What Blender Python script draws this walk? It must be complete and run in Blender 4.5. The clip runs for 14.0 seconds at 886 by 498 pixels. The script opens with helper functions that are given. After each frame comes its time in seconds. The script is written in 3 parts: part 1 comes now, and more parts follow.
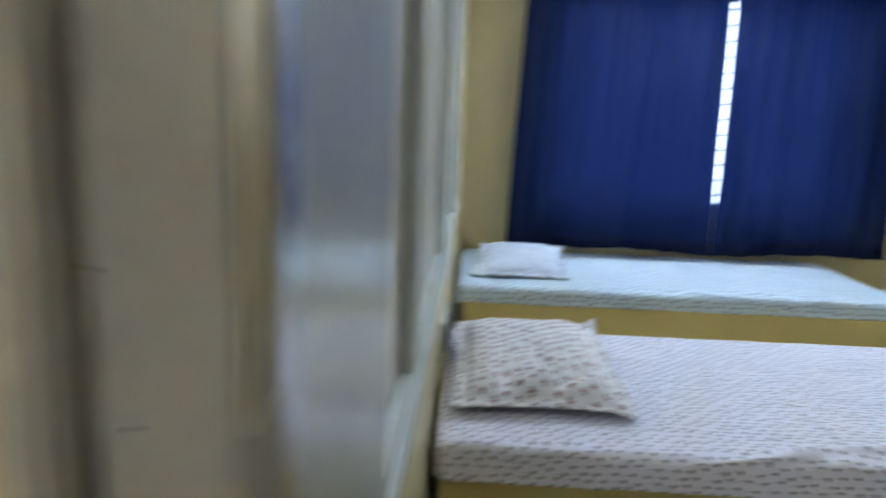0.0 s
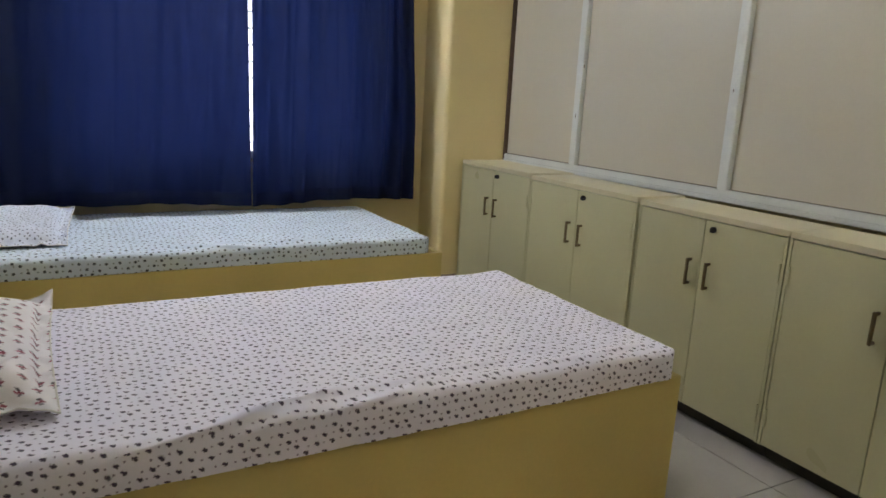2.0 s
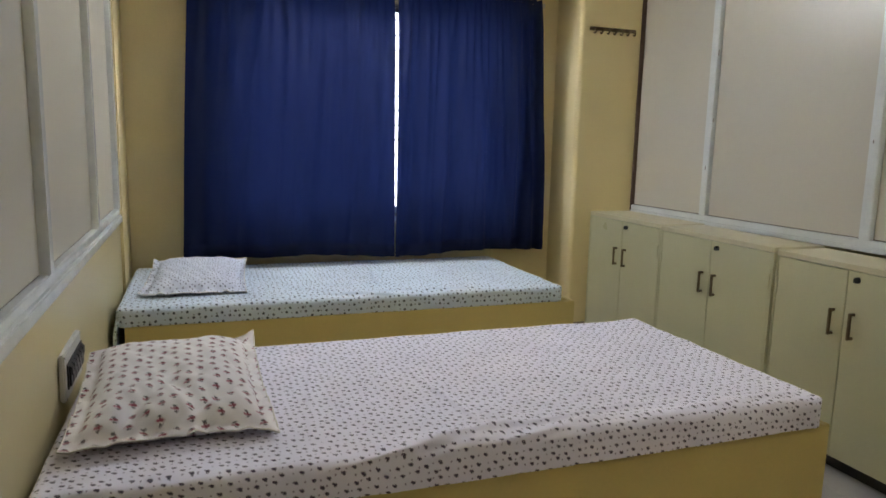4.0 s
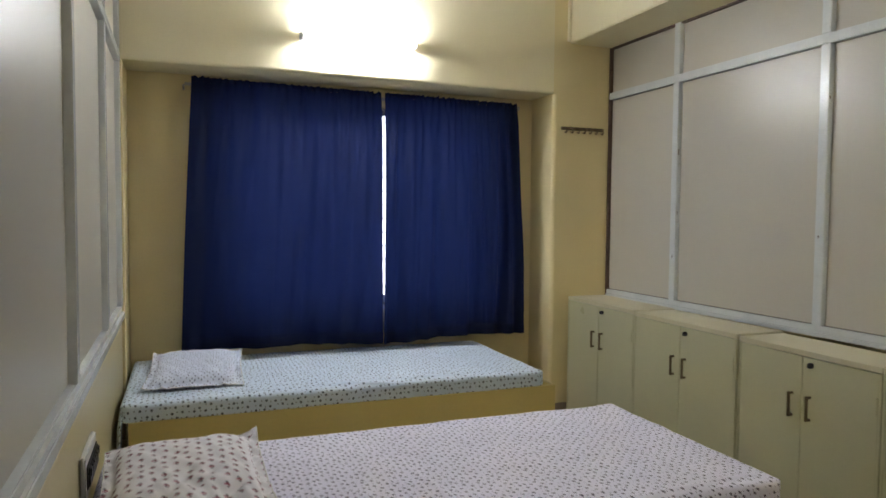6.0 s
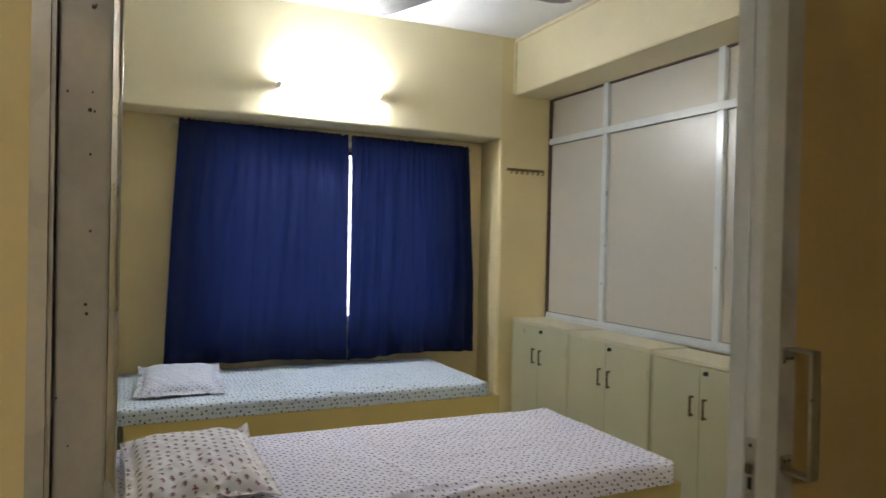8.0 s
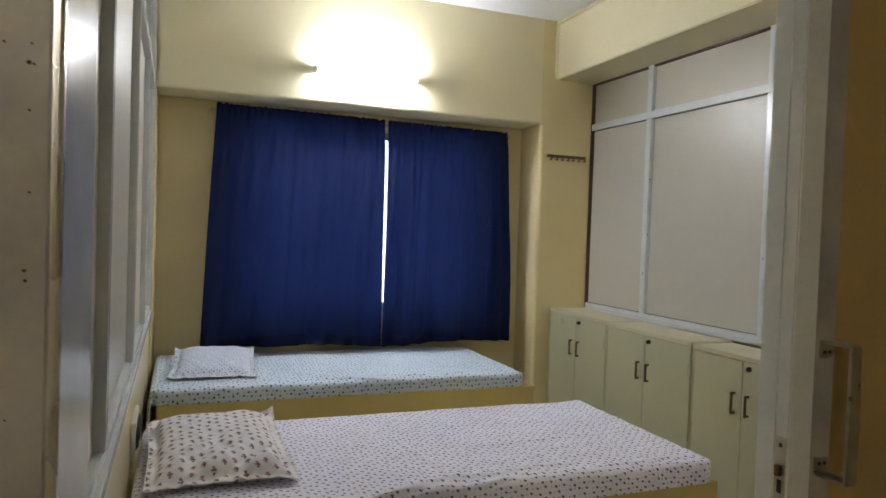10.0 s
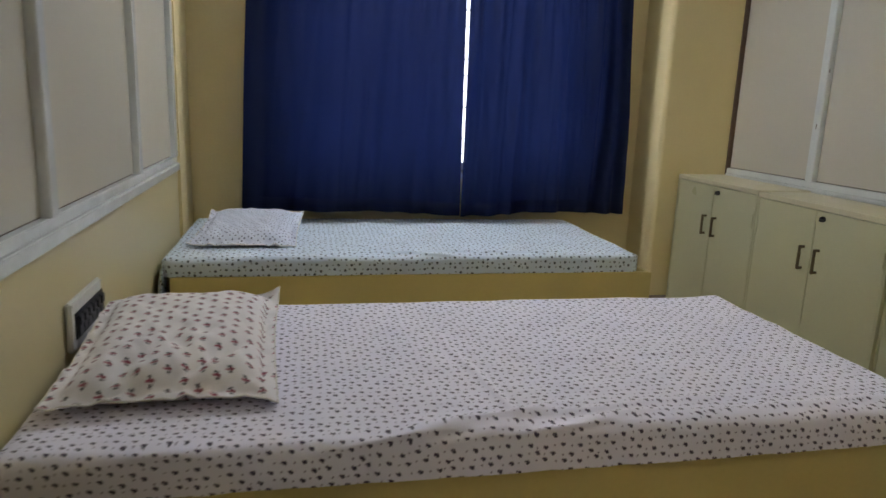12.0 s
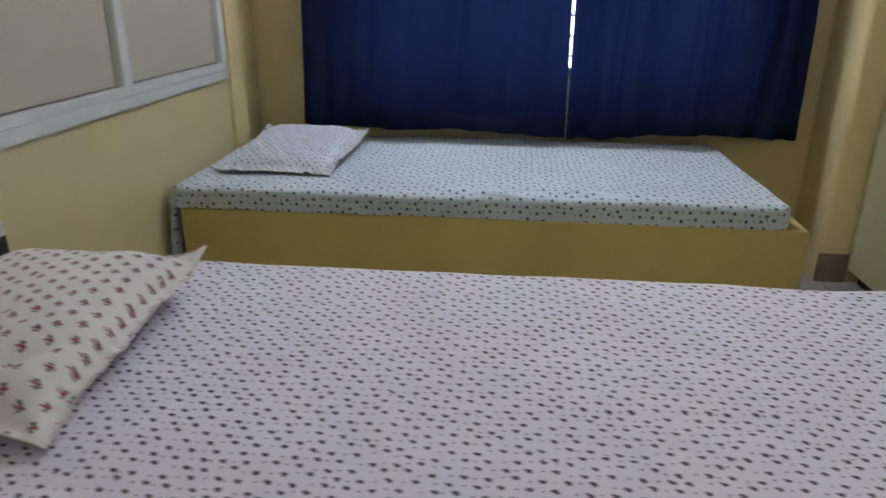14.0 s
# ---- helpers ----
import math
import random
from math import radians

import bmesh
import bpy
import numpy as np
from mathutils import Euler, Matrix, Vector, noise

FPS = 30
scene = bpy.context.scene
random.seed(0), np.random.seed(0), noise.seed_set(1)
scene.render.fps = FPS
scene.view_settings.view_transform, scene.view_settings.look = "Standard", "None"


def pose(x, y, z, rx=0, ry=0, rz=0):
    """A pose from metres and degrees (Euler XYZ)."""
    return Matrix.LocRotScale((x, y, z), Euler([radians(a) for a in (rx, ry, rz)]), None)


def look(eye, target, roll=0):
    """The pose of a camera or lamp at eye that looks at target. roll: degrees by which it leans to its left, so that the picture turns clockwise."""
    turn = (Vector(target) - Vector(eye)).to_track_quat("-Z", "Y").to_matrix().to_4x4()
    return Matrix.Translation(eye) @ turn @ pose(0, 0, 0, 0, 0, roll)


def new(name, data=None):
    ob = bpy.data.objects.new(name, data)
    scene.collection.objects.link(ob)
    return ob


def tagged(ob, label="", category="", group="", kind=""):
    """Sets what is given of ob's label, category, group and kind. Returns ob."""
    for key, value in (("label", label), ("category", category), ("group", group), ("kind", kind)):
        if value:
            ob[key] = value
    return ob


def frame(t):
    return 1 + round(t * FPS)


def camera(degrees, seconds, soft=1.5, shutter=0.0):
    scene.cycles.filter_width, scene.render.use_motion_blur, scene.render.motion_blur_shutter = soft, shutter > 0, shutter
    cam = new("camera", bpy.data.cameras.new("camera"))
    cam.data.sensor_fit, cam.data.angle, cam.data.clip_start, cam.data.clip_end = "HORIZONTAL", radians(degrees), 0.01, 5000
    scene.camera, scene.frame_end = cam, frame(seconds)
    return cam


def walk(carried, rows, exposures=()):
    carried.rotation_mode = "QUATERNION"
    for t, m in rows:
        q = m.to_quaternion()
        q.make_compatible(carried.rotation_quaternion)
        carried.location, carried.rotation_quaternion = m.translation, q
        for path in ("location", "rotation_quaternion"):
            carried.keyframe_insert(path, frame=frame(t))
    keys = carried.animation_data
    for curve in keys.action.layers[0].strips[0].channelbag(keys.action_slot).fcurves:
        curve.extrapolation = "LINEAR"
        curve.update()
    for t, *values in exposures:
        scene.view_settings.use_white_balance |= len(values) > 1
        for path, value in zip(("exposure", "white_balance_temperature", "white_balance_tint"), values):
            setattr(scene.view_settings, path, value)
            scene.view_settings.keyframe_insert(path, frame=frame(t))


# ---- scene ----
cam = camera(66.0, 14.0, shutter=0.5)
PATH = [
    (0, (0.115, 0.425, 1.193), (0.003, 2.389, 0.829), 1.9),
    (0.1, (0.131, 0.48, 1.167), (0.177, 2.453, 0.847), 1.9),
    (0.2, (0.15, 0.542, 1.146), (0.389, 2.505, 0.845), 3.1),
    (0.5, (0.293, 0.525, 1.178), (0.987, 2.381, 0.904), 5.1),
    (1, (0.452, 0.607, 1.127), (1.279, 2.391, 0.762), 5.9),
    (1.5, (0.532, 0.631, 1.123), (1.462, 2.352, 0.708), 4.9),
    (2, (0.563, 0.621, 1.12), (1.495, 2.337, 0.69), 3.0),
    (2.5, (0.479, 0.576, 1.11), (1.295, 2.358, 0.714), 1.9),
    (4.8, (0.366, 0.443, 1.236), (0.932, 2.353, 1.063), 0.9),
    (5, (0.369, 0.425, 1.259), (0.911, 2.347, 1.145), 0.7),
    (5.5, (0.35, 0.384, 1.286), (0.916, 2.302, 1.263), 0.9),
    (6, (0.288, 0.307, 1.282), (0.984, 2.179, 1.184), 0.5),
    (6.5, (0.236, 0.142, 1.245), (0.924, 2.017, 1.134), 1.5),
    (7, (0.176, 0.025, 1.244), (0.863, 1.891, 1.024), 1.3),
    (7.5, (0.121, -0.046, 1.269), (0.901, 1.793, 1.174), 2.1),
    (8, (0.072, -0.132, 1.306), (0.9, 1.688, 1.286), 1.3),
    (8.2, (0.062, -0.16, 1.316), (0.932, 1.64, 1.264), 1.5),
    (10.3, (0.215, -0.065, 1.27), (0.89, 1.817, 1.213), 2.4),
    (10.5, (0.247, 0.026, 1.25), (0.958, 1.894, 1.176), 4.0),
    (11, (0.298, 0.26, 1.199), (0.993, 2.129, 1.04), 3.0),
    (11.5, (0.434, 0.493, 1.13), (0.947, 2.399, 0.809), 1.2),
    (12, (0.574, 0.672, 1.114), (0.954, 2.59, 0.693), 2.2),
    (12.5, (0.692, 0.883, 1.111), (1.059, 2.8, 0.675), 1.2),
    (13, (0.774, 1.092, 1.113), (1.054, 2.978, 0.511), 0.7),
    (13.5, (0.934, 1.209, 1.102), (0.776, 3.093, 0.449), 0.8),
    (14, (1.126, 1.279, 1.099), (0.935, 3.14, 0.391), 0.5),
]
walk(cam, [(t, look(eye, target, roll)) for t, eye, target, roll in PATH],
     exposures=[(0.0, 1.22, 5250, 3), (0.3, 1.0, 5800, 5), (0.6, 0.85, 6200, 8), (1.2, 0.82, 6500, 10), (2.7, 0.8, 6500, 10), (4.8, 0.76, 6400, 10), (5.5, 0.74, 6400, 10), (6.0, 0.6, 6450, 10), (6.5, 0.5, 6450, 6),
                (7.0, 0.78, 6400, 10), (8.2, 0.74, 6350, 10), (10.3, 0.66, 6300, 10), (11.5, 0.54, 6400, 10), (12.0, 0.52, 6400, 10), (12.5, 0.7, 6300, 10), (13.0, 0.58, 6250, 10), (14.0, 0.46, 6250, 10)])

# ---------- daylight outside the window ----------
world = bpy.data.worlds.new("world")
scene.world = world
world.use_nodes = True
wn = world.node_tree
sky = wn.nodes.new("ShaderNodeTexSky")
sky.sky_type, sky.sun_disc = 'NISHITA', False
sky.sun_elevation, sky.sun_rotation = radians(48), radians(150)
wn.links.new(sky.outputs[0], wn.nodes["Background"].inputs[0])
wn.nodes["Background"].inputs[1].default_value = 0.09
sun = new("sun", bpy.data.lights.new("sun", "SUN"))
sun.data.energy, sun.data.angle, sun.data.color = 3.0, radians(0.5), (1.0, 0.95, 0.88)
sun.matrix_world = look((0, -10, 11), (1.2, 0, 0))
TUBE_STRENGTH = 197.0
FILL_STRENGTH = 58.0
CORRIDOR_STRENGTH = 46.0

# ---------- room numbers, metres ----------
X_R = 2.762            # face of the right partition
Y_COL = 4.0            # face of lintel and column
Y_BACK = 4.28          # back of the window niche
X_NICHE, Z_NICHE = 2.370, 2.03
Z_CEIL = 2.73
X_BEAM, Z_BEAM = 2.475, 2.335
Y_FR = 0.60            # door jamb, corridor side
Z_SILL, Z_TRANSOM = 0.828, 2.035


# ---------- materials ----------
def mat(name, color, rough=0.6, var=0.06, scale=6.0, fine=0.03, fine_scale=90.0, bump=0.05, metal=0.0, spec=0.5, coat=0.0, rough_var=0.08, stretch=(1, 1, 1)):
    m = bpy.data.materials.new(name)
    m.use_nodes = True
    nt = m.node_tree
    b = nt.nodes["Principled BSDF"]
    b.inputs["Metallic"].default_value = metal
    b.inputs["Specular IOR Level"].default_value = spec
    b.inputs["Coat Weight"].default_value = coat
    co = nt.nodes.new("ShaderNodeTexCoord")
    mp = nt.nodes.new("ShaderNodeMapping")
    mp.inputs["Scale"].default_value = stretch
    nt.links.new(co.outputs["Object"], mp.inputs[0])
    n1 = nt.nodes.new("ShaderNodeTexNoise")
    n1.inputs["Scale"].default_value, n1.inputs["Detail"].default_value = scale, 2.5
    n2 = nt.nodes.new("ShaderNodeTexNoise")
    n2.inputs["Scale"].default_value, n2.inputs["Detail"].default_value = fine_scale, 3
    for n in (n1, n2):
        nt.links.new(mp.outputs[0], n.inputs["Vector"])
    r1 = nt.nodes.new("ShaderNodeMapRange")
    r1.inputs["From Min"].default_value, r1.inputs["From Max"].default_value = 0.3, 0.7
    r1.inputs["To Min"].default_value, r1.inputs["To Max"].default_value = 1 - var, 1 + var
    nt.links.new(n1.outputs["Fac"], r1.inputs["Value"])
    r1.clamp = False
    r2 = nt.nodes.new("ShaderNodeMapRange")
    r2.inputs["From Min"].default_value, r2.inputs["From Max"].default_value = 0.3, 0.7
    r2.inputs["To Min"].default_value, r2.inputs["To Max"].default_value = 1 - fine, 1 + fine
    nt.links.new(n2.outputs["Fac"], r2.inputs["Value"])
    mu = nt.nodes.new("ShaderNodeMath")
    mu.operation = 'MULTIPLY'
    nt.links.new(r1.outputs[0], mu.inputs[0])
    nt.links.new(r2.outputs[0], mu.inputs[1])
    vm = nt.nodes.new("ShaderNodeVectorMath")
    vm.operation = 'SCALE'
    vm.inputs[0].default_value = color
    nt.links.new(mu.outputs[0], vm.inputs["Scale"])
    nt.links.new(vm.outputs[0], b.inputs["Base Color"])
    rr = nt.nodes.new("ShaderNodeMapRange")
    rr.inputs["From Min"].default_value, rr.inputs["From Max"].default_value = 0.3, 0.7
    rr.inputs["To Min"].default_value, rr.inputs["To Max"].default_value = max(0.02, rough - rough_var), min(1, rough + rough_var)
    nt.links.new(n1.outputs["Fac"], rr.inputs["Value"])
    rr.clamp = False
    nt.links.new(rr.outputs[0], b.inputs["Roughness"])
    if bump:
        bp = nt.nodes.new("ShaderNodeBump")
        bp.inputs["Strength"].default_value, bp.inputs["Distance"].default_value = bump, 0.004
        nt.links.new(n2.outputs["Fac"], bp.inputs["Height"])
        nt.links.new(bp.outputs[0], b.inputs["Normal"])
    return m


def emitter(name, color, strength):
    m = bpy.data.materials.new(name)
    m.use_nodes = True
    b = m.node_tree.nodes["Principled BSDF"]
    b.inputs["Base Color"].default_value = (*color, 1)
    b.inputs["Emission Color"].default_value = (*color, 1)
    b.inputs["Emission Strength"].default_value = strength
    return m


def printed_cloth(name, ground, motifs, rough=0.85, squash=(1.0, 1.0)):
    """Cotton with printed motifs. motifs: rows of (colour, spacing, size, jitter, offset u, offset v), laid in the cloth's own UVs (metres)."""
    m = mat(name, ground, rough, var=0.03, scale=9, fine=0.03, fine_scale=500, bump=0.12, spec=0.15)
    nt = m.node_tree
    b = nt.nodes["Principled BSDF"]
    b.inputs["Sheen Weight"].default_value = 0.15
    uv = nt.nodes.new("ShaderNodeUVMap")
    last = b.inputs["Base Color"].links[0].from_socket
    wob = nt.nodes.new("ShaderNodeTexNoise")
    wob.inputs["Scale"].default_value, wob.inputs["Detail"].default_value = 260, 2
    nt.links.new(uv.outputs[0], wob.inputs["Vector"])
    for colour, spacing, size, jitter, ou, ov in motifs:
        mp = nt.nodes.new("ShaderNodeMapping")
        mp.inputs["Location"].default_value = (ou, ov, 0)
        mp.inputs["Rotation"].default_value = (0, 0, radians(45))
        mp.inputs["Scale"].default_value = (squash[0] / spacing, squash[1] / spacing, 1)
        nt.links.new(uv.outputs[0], mp.inputs[0])
        vo = nt.nodes.new("ShaderNodeTexVoronoi")
        vo.voronoi_dimensions = '2D'
        vo.inputs["Scale"].default_value, vo.inputs["Randomness"].default_value = 1.0, jitter
        nt.links.new(mp.outputs[0], vo.inputs["Vector"])
        ad = nt.nodes.new("ShaderNodeMath")
        ad.operation = 'MULTIPLY_ADD'
        ad.inputs[1].default_value = 0.30
        nt.links.new(wob.outputs["Fac"], ad.inputs[0])
        nt.links.new(vo.outputs["Distance"], ad.inputs[2])
        rg = nt.nodes.new("ShaderNodeMapRange")
        edge = size / spacing + 0.15
        rg.inputs["From Min"].default_value, rg.inputs["From Max"].default_value = edge - 0.03, edge + 0.05
        rg.inputs["To Min"].default_value, rg.inputs["To Max"].default_value = 0.92, 0.0
        nt.links.new(ad.outputs[0], rg.inputs["Value"])
        mx = nt.nodes.new("ShaderNodeMix")
        mx.data_type = 'RGBA'
        nt.links.new(rg.outputs[0], mx.inputs["Factor"])
        nt.links.new(last, mx.inputs["A"])
        mx.inputs["B"].default_value = (*colour, 1)
        last = mx.outputs["Result"]
    nt.links.new(last, b.inputs["Base Color"])
    return m


M_WALL = mat("cream_yellow_paint", (0.70, 0.585, 0.315), 0.55, var=0.04, scale=2.5, fine=0.015, bump=0.10, spec=0.35)
# the wall paint again, paled to carry the tube's light on the lintel
M_LINTEL = mat("cream_paint_tube_lit", (0.725, 0.645, 0.42), 0.6, var=0.03, scale=2.5, fine=0.015, bump=0.10, spec=0.3)
M_CEIL = mat("white_ceiling_paint", (0.80, 0.79, 0.76), 0.8, var=0.03, scale=3, bump=0.06)
M_LAM = mat("greige_laminate", (0.545, 0.508, 0.425), 0.34, var=0.02, scale=1.6, fine=0.01, bump=0.015, rough_var=0.02)
M_TRIM = mat("white_enamel_wood", (0.70, 0.72, 0.71), 0.20, var=0.05, scale=9, fine=0.03, bump=0.0, rough_var=0.02)
M_JAMB = mat("grey_enamel_board", (0.35, 0.33, 0.305), 0.38, var=0.16, scale=11, fine=0.04, bump=0.06)
M_FRAME = mat("dull_white_enamel_frame", (0.50, 0.47, 0.42), 0.30, var=0.08, scale=7, fine=0.04, bump=0.03)
M_ALU = mat("aluminium", (0.72, 0.73, 0.75), 0.25, var=0.05, metal=1.0, bump=0.0)
M_DADO = mat("yellow_enamel_dado", (0.655, 0.565, 0.32), 0.30, var=0.02, scale=2.2, fine=0.01, bump=0.03, rough_var=0.02)
M_CAB = mat("pale_cream_laminate", (0.535, 0.51, 0.315), 0.36, var=0.03, scale=3, fine=0.012, bump=0.02)
M_CABTOP = mat("cream_laminate_top", (0.62, 0.56, 0.38), 0.4, var=0.04, scale=5, bump=0.02)
M_BED = mat("yellow_laminate", (0.585, 0.465, 0.17), 0.42, var=0.05, scale=3, fine=0.02, bump=0.03)
M_DARK = mat("dark_kick_board", (0.03, 0.025, 0.02), 0.6)
M_FLOOR = mat("grey_vitrified_tile", (0.36, 0.34, 0.32), 0.38, var=0.03, scale=5, fine=0.02, fine_scale=60, bump=0.0, rough_var=0.0)
M_GROUT = mat("grey_grout", (0.16, 0.15, 0.14), 0.9)
M_SKIRT = mat("brown_grey_skirting_tile", (0.22, 0.16, 0.12), 0.35, var=0.15, scale=14)
M_BLACK = mat("black_plastic", (0.018, 0.018, 0.02), 0.35, var=0.05, bump=0.0)
M_PLATE = mat("white_plastic", (0.68, 0.68, 0.66), 0.35, var=0.03, bump=0.0)
M_BRONZE = mat("antique_bronze", (0.20, 0.15, 0.09), 0.38, var=0.15, scale=40, metal=1.0, bump=0.0)
M_STEEL = mat("worn_steel", (0.50, 0.48, 0.45), 0.35, var=0.12, scale=40, metal=1.0, bump=0.0)
M_BROWN = mat("dark_brown_wood_and_gap_shade", (0.10, 0.055, 0.035), 0.6)
M_DOORP = mat("ochre_door_panel", (0.42, 0.30, 0.12), 0.45, var=0.07, scale=4)
M_FAN = mat("brown_fan_enamel", (0.14, 0.115, 0.10), 0.4, bump=0.0)
M_TUBE = emitter("lit_tube", (0.87, 0.915, 1.0), TUBE_STRENGTH)
M_FILL_TUBE = emitter("added_fill_tube", (0.90, 0.93, 1.0), FILL_STRENGTH)
M_TUBE_C = emitter("lit_corridor_tube", (1.0, 0.95, 0.88), CORRIDOR_STRENGTH)
M_OUT = emitter("bright_hazy_backdrop", (0.85, 0.90, 1.0), 2.0)
M_HOLE = mat("screw_hole", (0.02, 0.018, 0.015), 0.8)

NEAR_SHEET = printed_cloth("lilac_white_printed_cotton", (0.80, 0.775, 0.89), [
    ((0.035, 0.022, 0.055), 0.0255, 0.0038, 0.42, 0.0, 0.0), ((0.07, 0.04, 0.09), 0.0255, 0.0024, 0.42, 0.17, 0.05), ((0.22, 0.17, 0.26), 0.0255, 0.0016, 0.40, 0.5, 0.5)])
FAR_SHEET = printed_cloth("pale_aqua_printed_cotton", (0.60, 0.68, 0.78), [
    ((0.018, 0.02, 0.03), 0.0320, 0.0050, 0.42, 0.0, 0.0), ((0.18, 0.22, 0.22), 0.0320, 0.0028, 0.5, 0.5, 0.5)])
NEAR_PILLOW = printed_cloth("cream_cotton_red_sprigs", (0.80, 0.77, 0.79), [
    ((0.09, 0.08, 0.09), 0.0320, 0.0030, 0.22, 0.20, -0.10), ((0.10, 0.08, 0.09), 0.0320, 0.0025, 0.22, -0.16, 0.19), ((0.22, 0.015, 0.045), 0.0320, 0.0040, 0.22, 0.0, 0.0),
    ((0.36, 0.06, 0.12), 0.0320, 0.0023, 0.22, 0.10, 0.14)], squash=(0.72, 1.18))
FAR_PILLOW = printed_cloth("white_dotted_cotton", (0.63, 0.66, 0.76), [
    ((0.04, 0.04, 0.06), 0.0180, 0.0028, 0.45, 0.0, 0.0)])


def curtain_cloth():
    m = mat("navy_curtain_cotton", (0.0056, 0.0092, 0.030), 0.8, var=0.12, scale=5, fine=0.10, fine_scale=420, bump=0.25, spec=0.15, stretch=(1, 1, 0.35))
    nt = m.node_tree
    b = nt.nodes["Principled BSDF"]
    out = nt.nodes["Material Output"]
    tr = nt.nodes.new("ShaderNodeBsdfTranslucent")
    tr.inputs["Color"].default_value = (0.030, 0.054, 0.235, 1)
    mx = nt.nodes.new("ShaderNodeMixShader")
    mx.inputs[0].default_value = 0.26
    nt.links.new(b.outputs[0], mx.inputs[1])
    nt.links.new(tr.outputs[0], mx.inputs[2])
    nt.links.new(mx.outputs[0], out.inputs[0])
    return m


def clear_glass():
    m = bpy.data.materials.new("window_glass")
    m.use_nodes = True
    b = m.node_tree.nodes["Principled BSDF"]
    b.inputs["Transmission Weight"].default_value = 1.0
    b.inputs["Roughness"].default_value = 0.02
    b.inputs["IOR"].default_value = 1.45
    return m


M_CURTAIN = curtain_cloth()
M_GLASS = clear_glass()


# ---------- mesh helpers ----------
def part(name, bm, material, parent=None, label="", smooth=False):
    me = bpy.data.meshes.new(name)
    bmesh.ops.recalc_face_normals(bm, faces=bm.faces)
    bm.to_mesh(me)
    bm.free()
    me.materials.append(material)
    if smooth:
        for p in me.polygons:
            p.use_smooth = True
    ob = new(name, me)
    if parent:
        ob.parent = parent
    if label:
        ob["label"] = label
    return ob


def box(x0, x1, y0, y1, z0, z1, bevel=0.0, bm=None, segs=2):
    """A box with small rounded edges, added to bm when given."""
    one = bmesh.new()
    bmesh.ops.create_cube(one, size=1)
    bmesh.ops.transform(one, matrix=Matrix.Translation(((x0 + x1) / 2, (y0 + y1) / 2, (z0 + z1) / 2)) @ Matrix.Diagonal((x1 - x0, y1 - y0, z1 - z0, 1)), verts=one.verts)
    if bevel:
        bmesh.ops.bevel(one, geom=one.edges[:], offset=bevel, segments=segs, affect='EDGES')
    if bm is None:
        return one
    return merged(bm, one)


def merged(bm, one):
    me = bpy.data.meshes.new("tmp")
    one.to_mesh(me)
    one.free()
    bm.from_mesh(me)
    bpy.data.meshes.remove(me)
    return bm


def rod(points, r, sides=10, bm=None, cap=True):
    """A round bar bent along points."""
    bm = bm or bmesh.new()
    pts = [Vector(p) for p in points]
    rings = []
    ref = Vector((0.31, 0.77, 0.55))
    for i, p in enumerate(pts):
        d = (pts[min(i + 1, len(pts) - 1)] - pts[max(i - 1, 0)]).normalized()
        u = d.cross(ref).normalized()
        v = d.cross(u)
        rings.append([bm.verts.new(p + r * (math.cos(a) * u + math.sin(a) * v)) for a in [2 * math.pi * k / sides for k in range(sides)]])
    for a, b in zip(rings, rings[1:]):
        for k in range(sides):
            bm.faces.new((a[k], a[(k + 1) % sides], b[(k + 1) % sides], b[k]))
    if cap:
        bm.faces.new(rings[0])
        bm.faces.new(rings[-1])
    return bm


def disc(x, y, z, r, h, axis, sides=20, bm=None):
    """A flat cylinder whose axis is the vector axis."""
    a = Vector(axis).normalized()
    c = Vector((x, y, z))
    return rod([c - a * h / 2, c + a * h / 2], r, sides, bm)


def thing(name, label, category, group="", at=(0, 0, 0)):
    return tagged(new(name), label, category, group)


def setting(ob, label, category):
    return tagged(ob, label, category, kind="structure")


# ---------- floor, walls, ceiling ----------
floor = setting(part("floor", box(-1.6, 3.2, -2.0, 4.6, -0.12, -0.006), M_GROUT), "grey vitrified tile floor of the bedroom", "floor")
ceiling = setting(part("ceiling", box(-1.6, 3.2, -2.0, 4.6, Z_CEIL, Z_CEIL + 0.12), M_CEIL), "white painted flat ceiling", "ceiling")

# window niche: back wall with the window opening, lintel above, column beside
WX0, WX1, WZ0, WZ1 = 0.45, 2.06, 0.745, 1.93
bm = box(-0.15, WX0, Y_BACK, Y_BACK + 0.2, 0, Z_NICHE)
box(WX1, X_NICHE, Y_BACK, Y_BACK + 0.2, 0, Z_NICHE, 0, bm)
box(WX0, WX1, Y_BACK, Y_BACK + 0.2, 0, WZ0, 0, bm)
box(WX0, WX1, Y_BACK, Y_BACK + 0.2, WZ1, Z_NICHE, 0, bm)
wall_north = setting(part("wall_north", bm, M_WALL), "cream yellow wall of the window niche", "wall")
lintel = box(-0.15, X_NICHE, Y_COL, Y_BACK + 0.2, Z_NICHE, Z_CEIL)
bmesh.ops.bevel(lintel, geom=[e for e in lintel.edges if all(v.co.z < Z_NICHE + 0.01 and v.co.y < Y_COL + 0.01 for v in e.verts)], offset=0.016, segments=5, affect='EDGES', profile=0.5)
setting(part("wall_lintel", lintel, M_LINTEL), "cream lintel wall over the window niche, tube light put into its colour", "wall")
bm = box(X_NICHE, 3.0, Y_COL, Y_BACK + 0.2, 0, Z_NICHE)
corner = [e for e in bm.edges if all(v.co.x < X_NICHE + 0.01 and v.co.y < Y_COL + 0.01 for v in e.verts)]
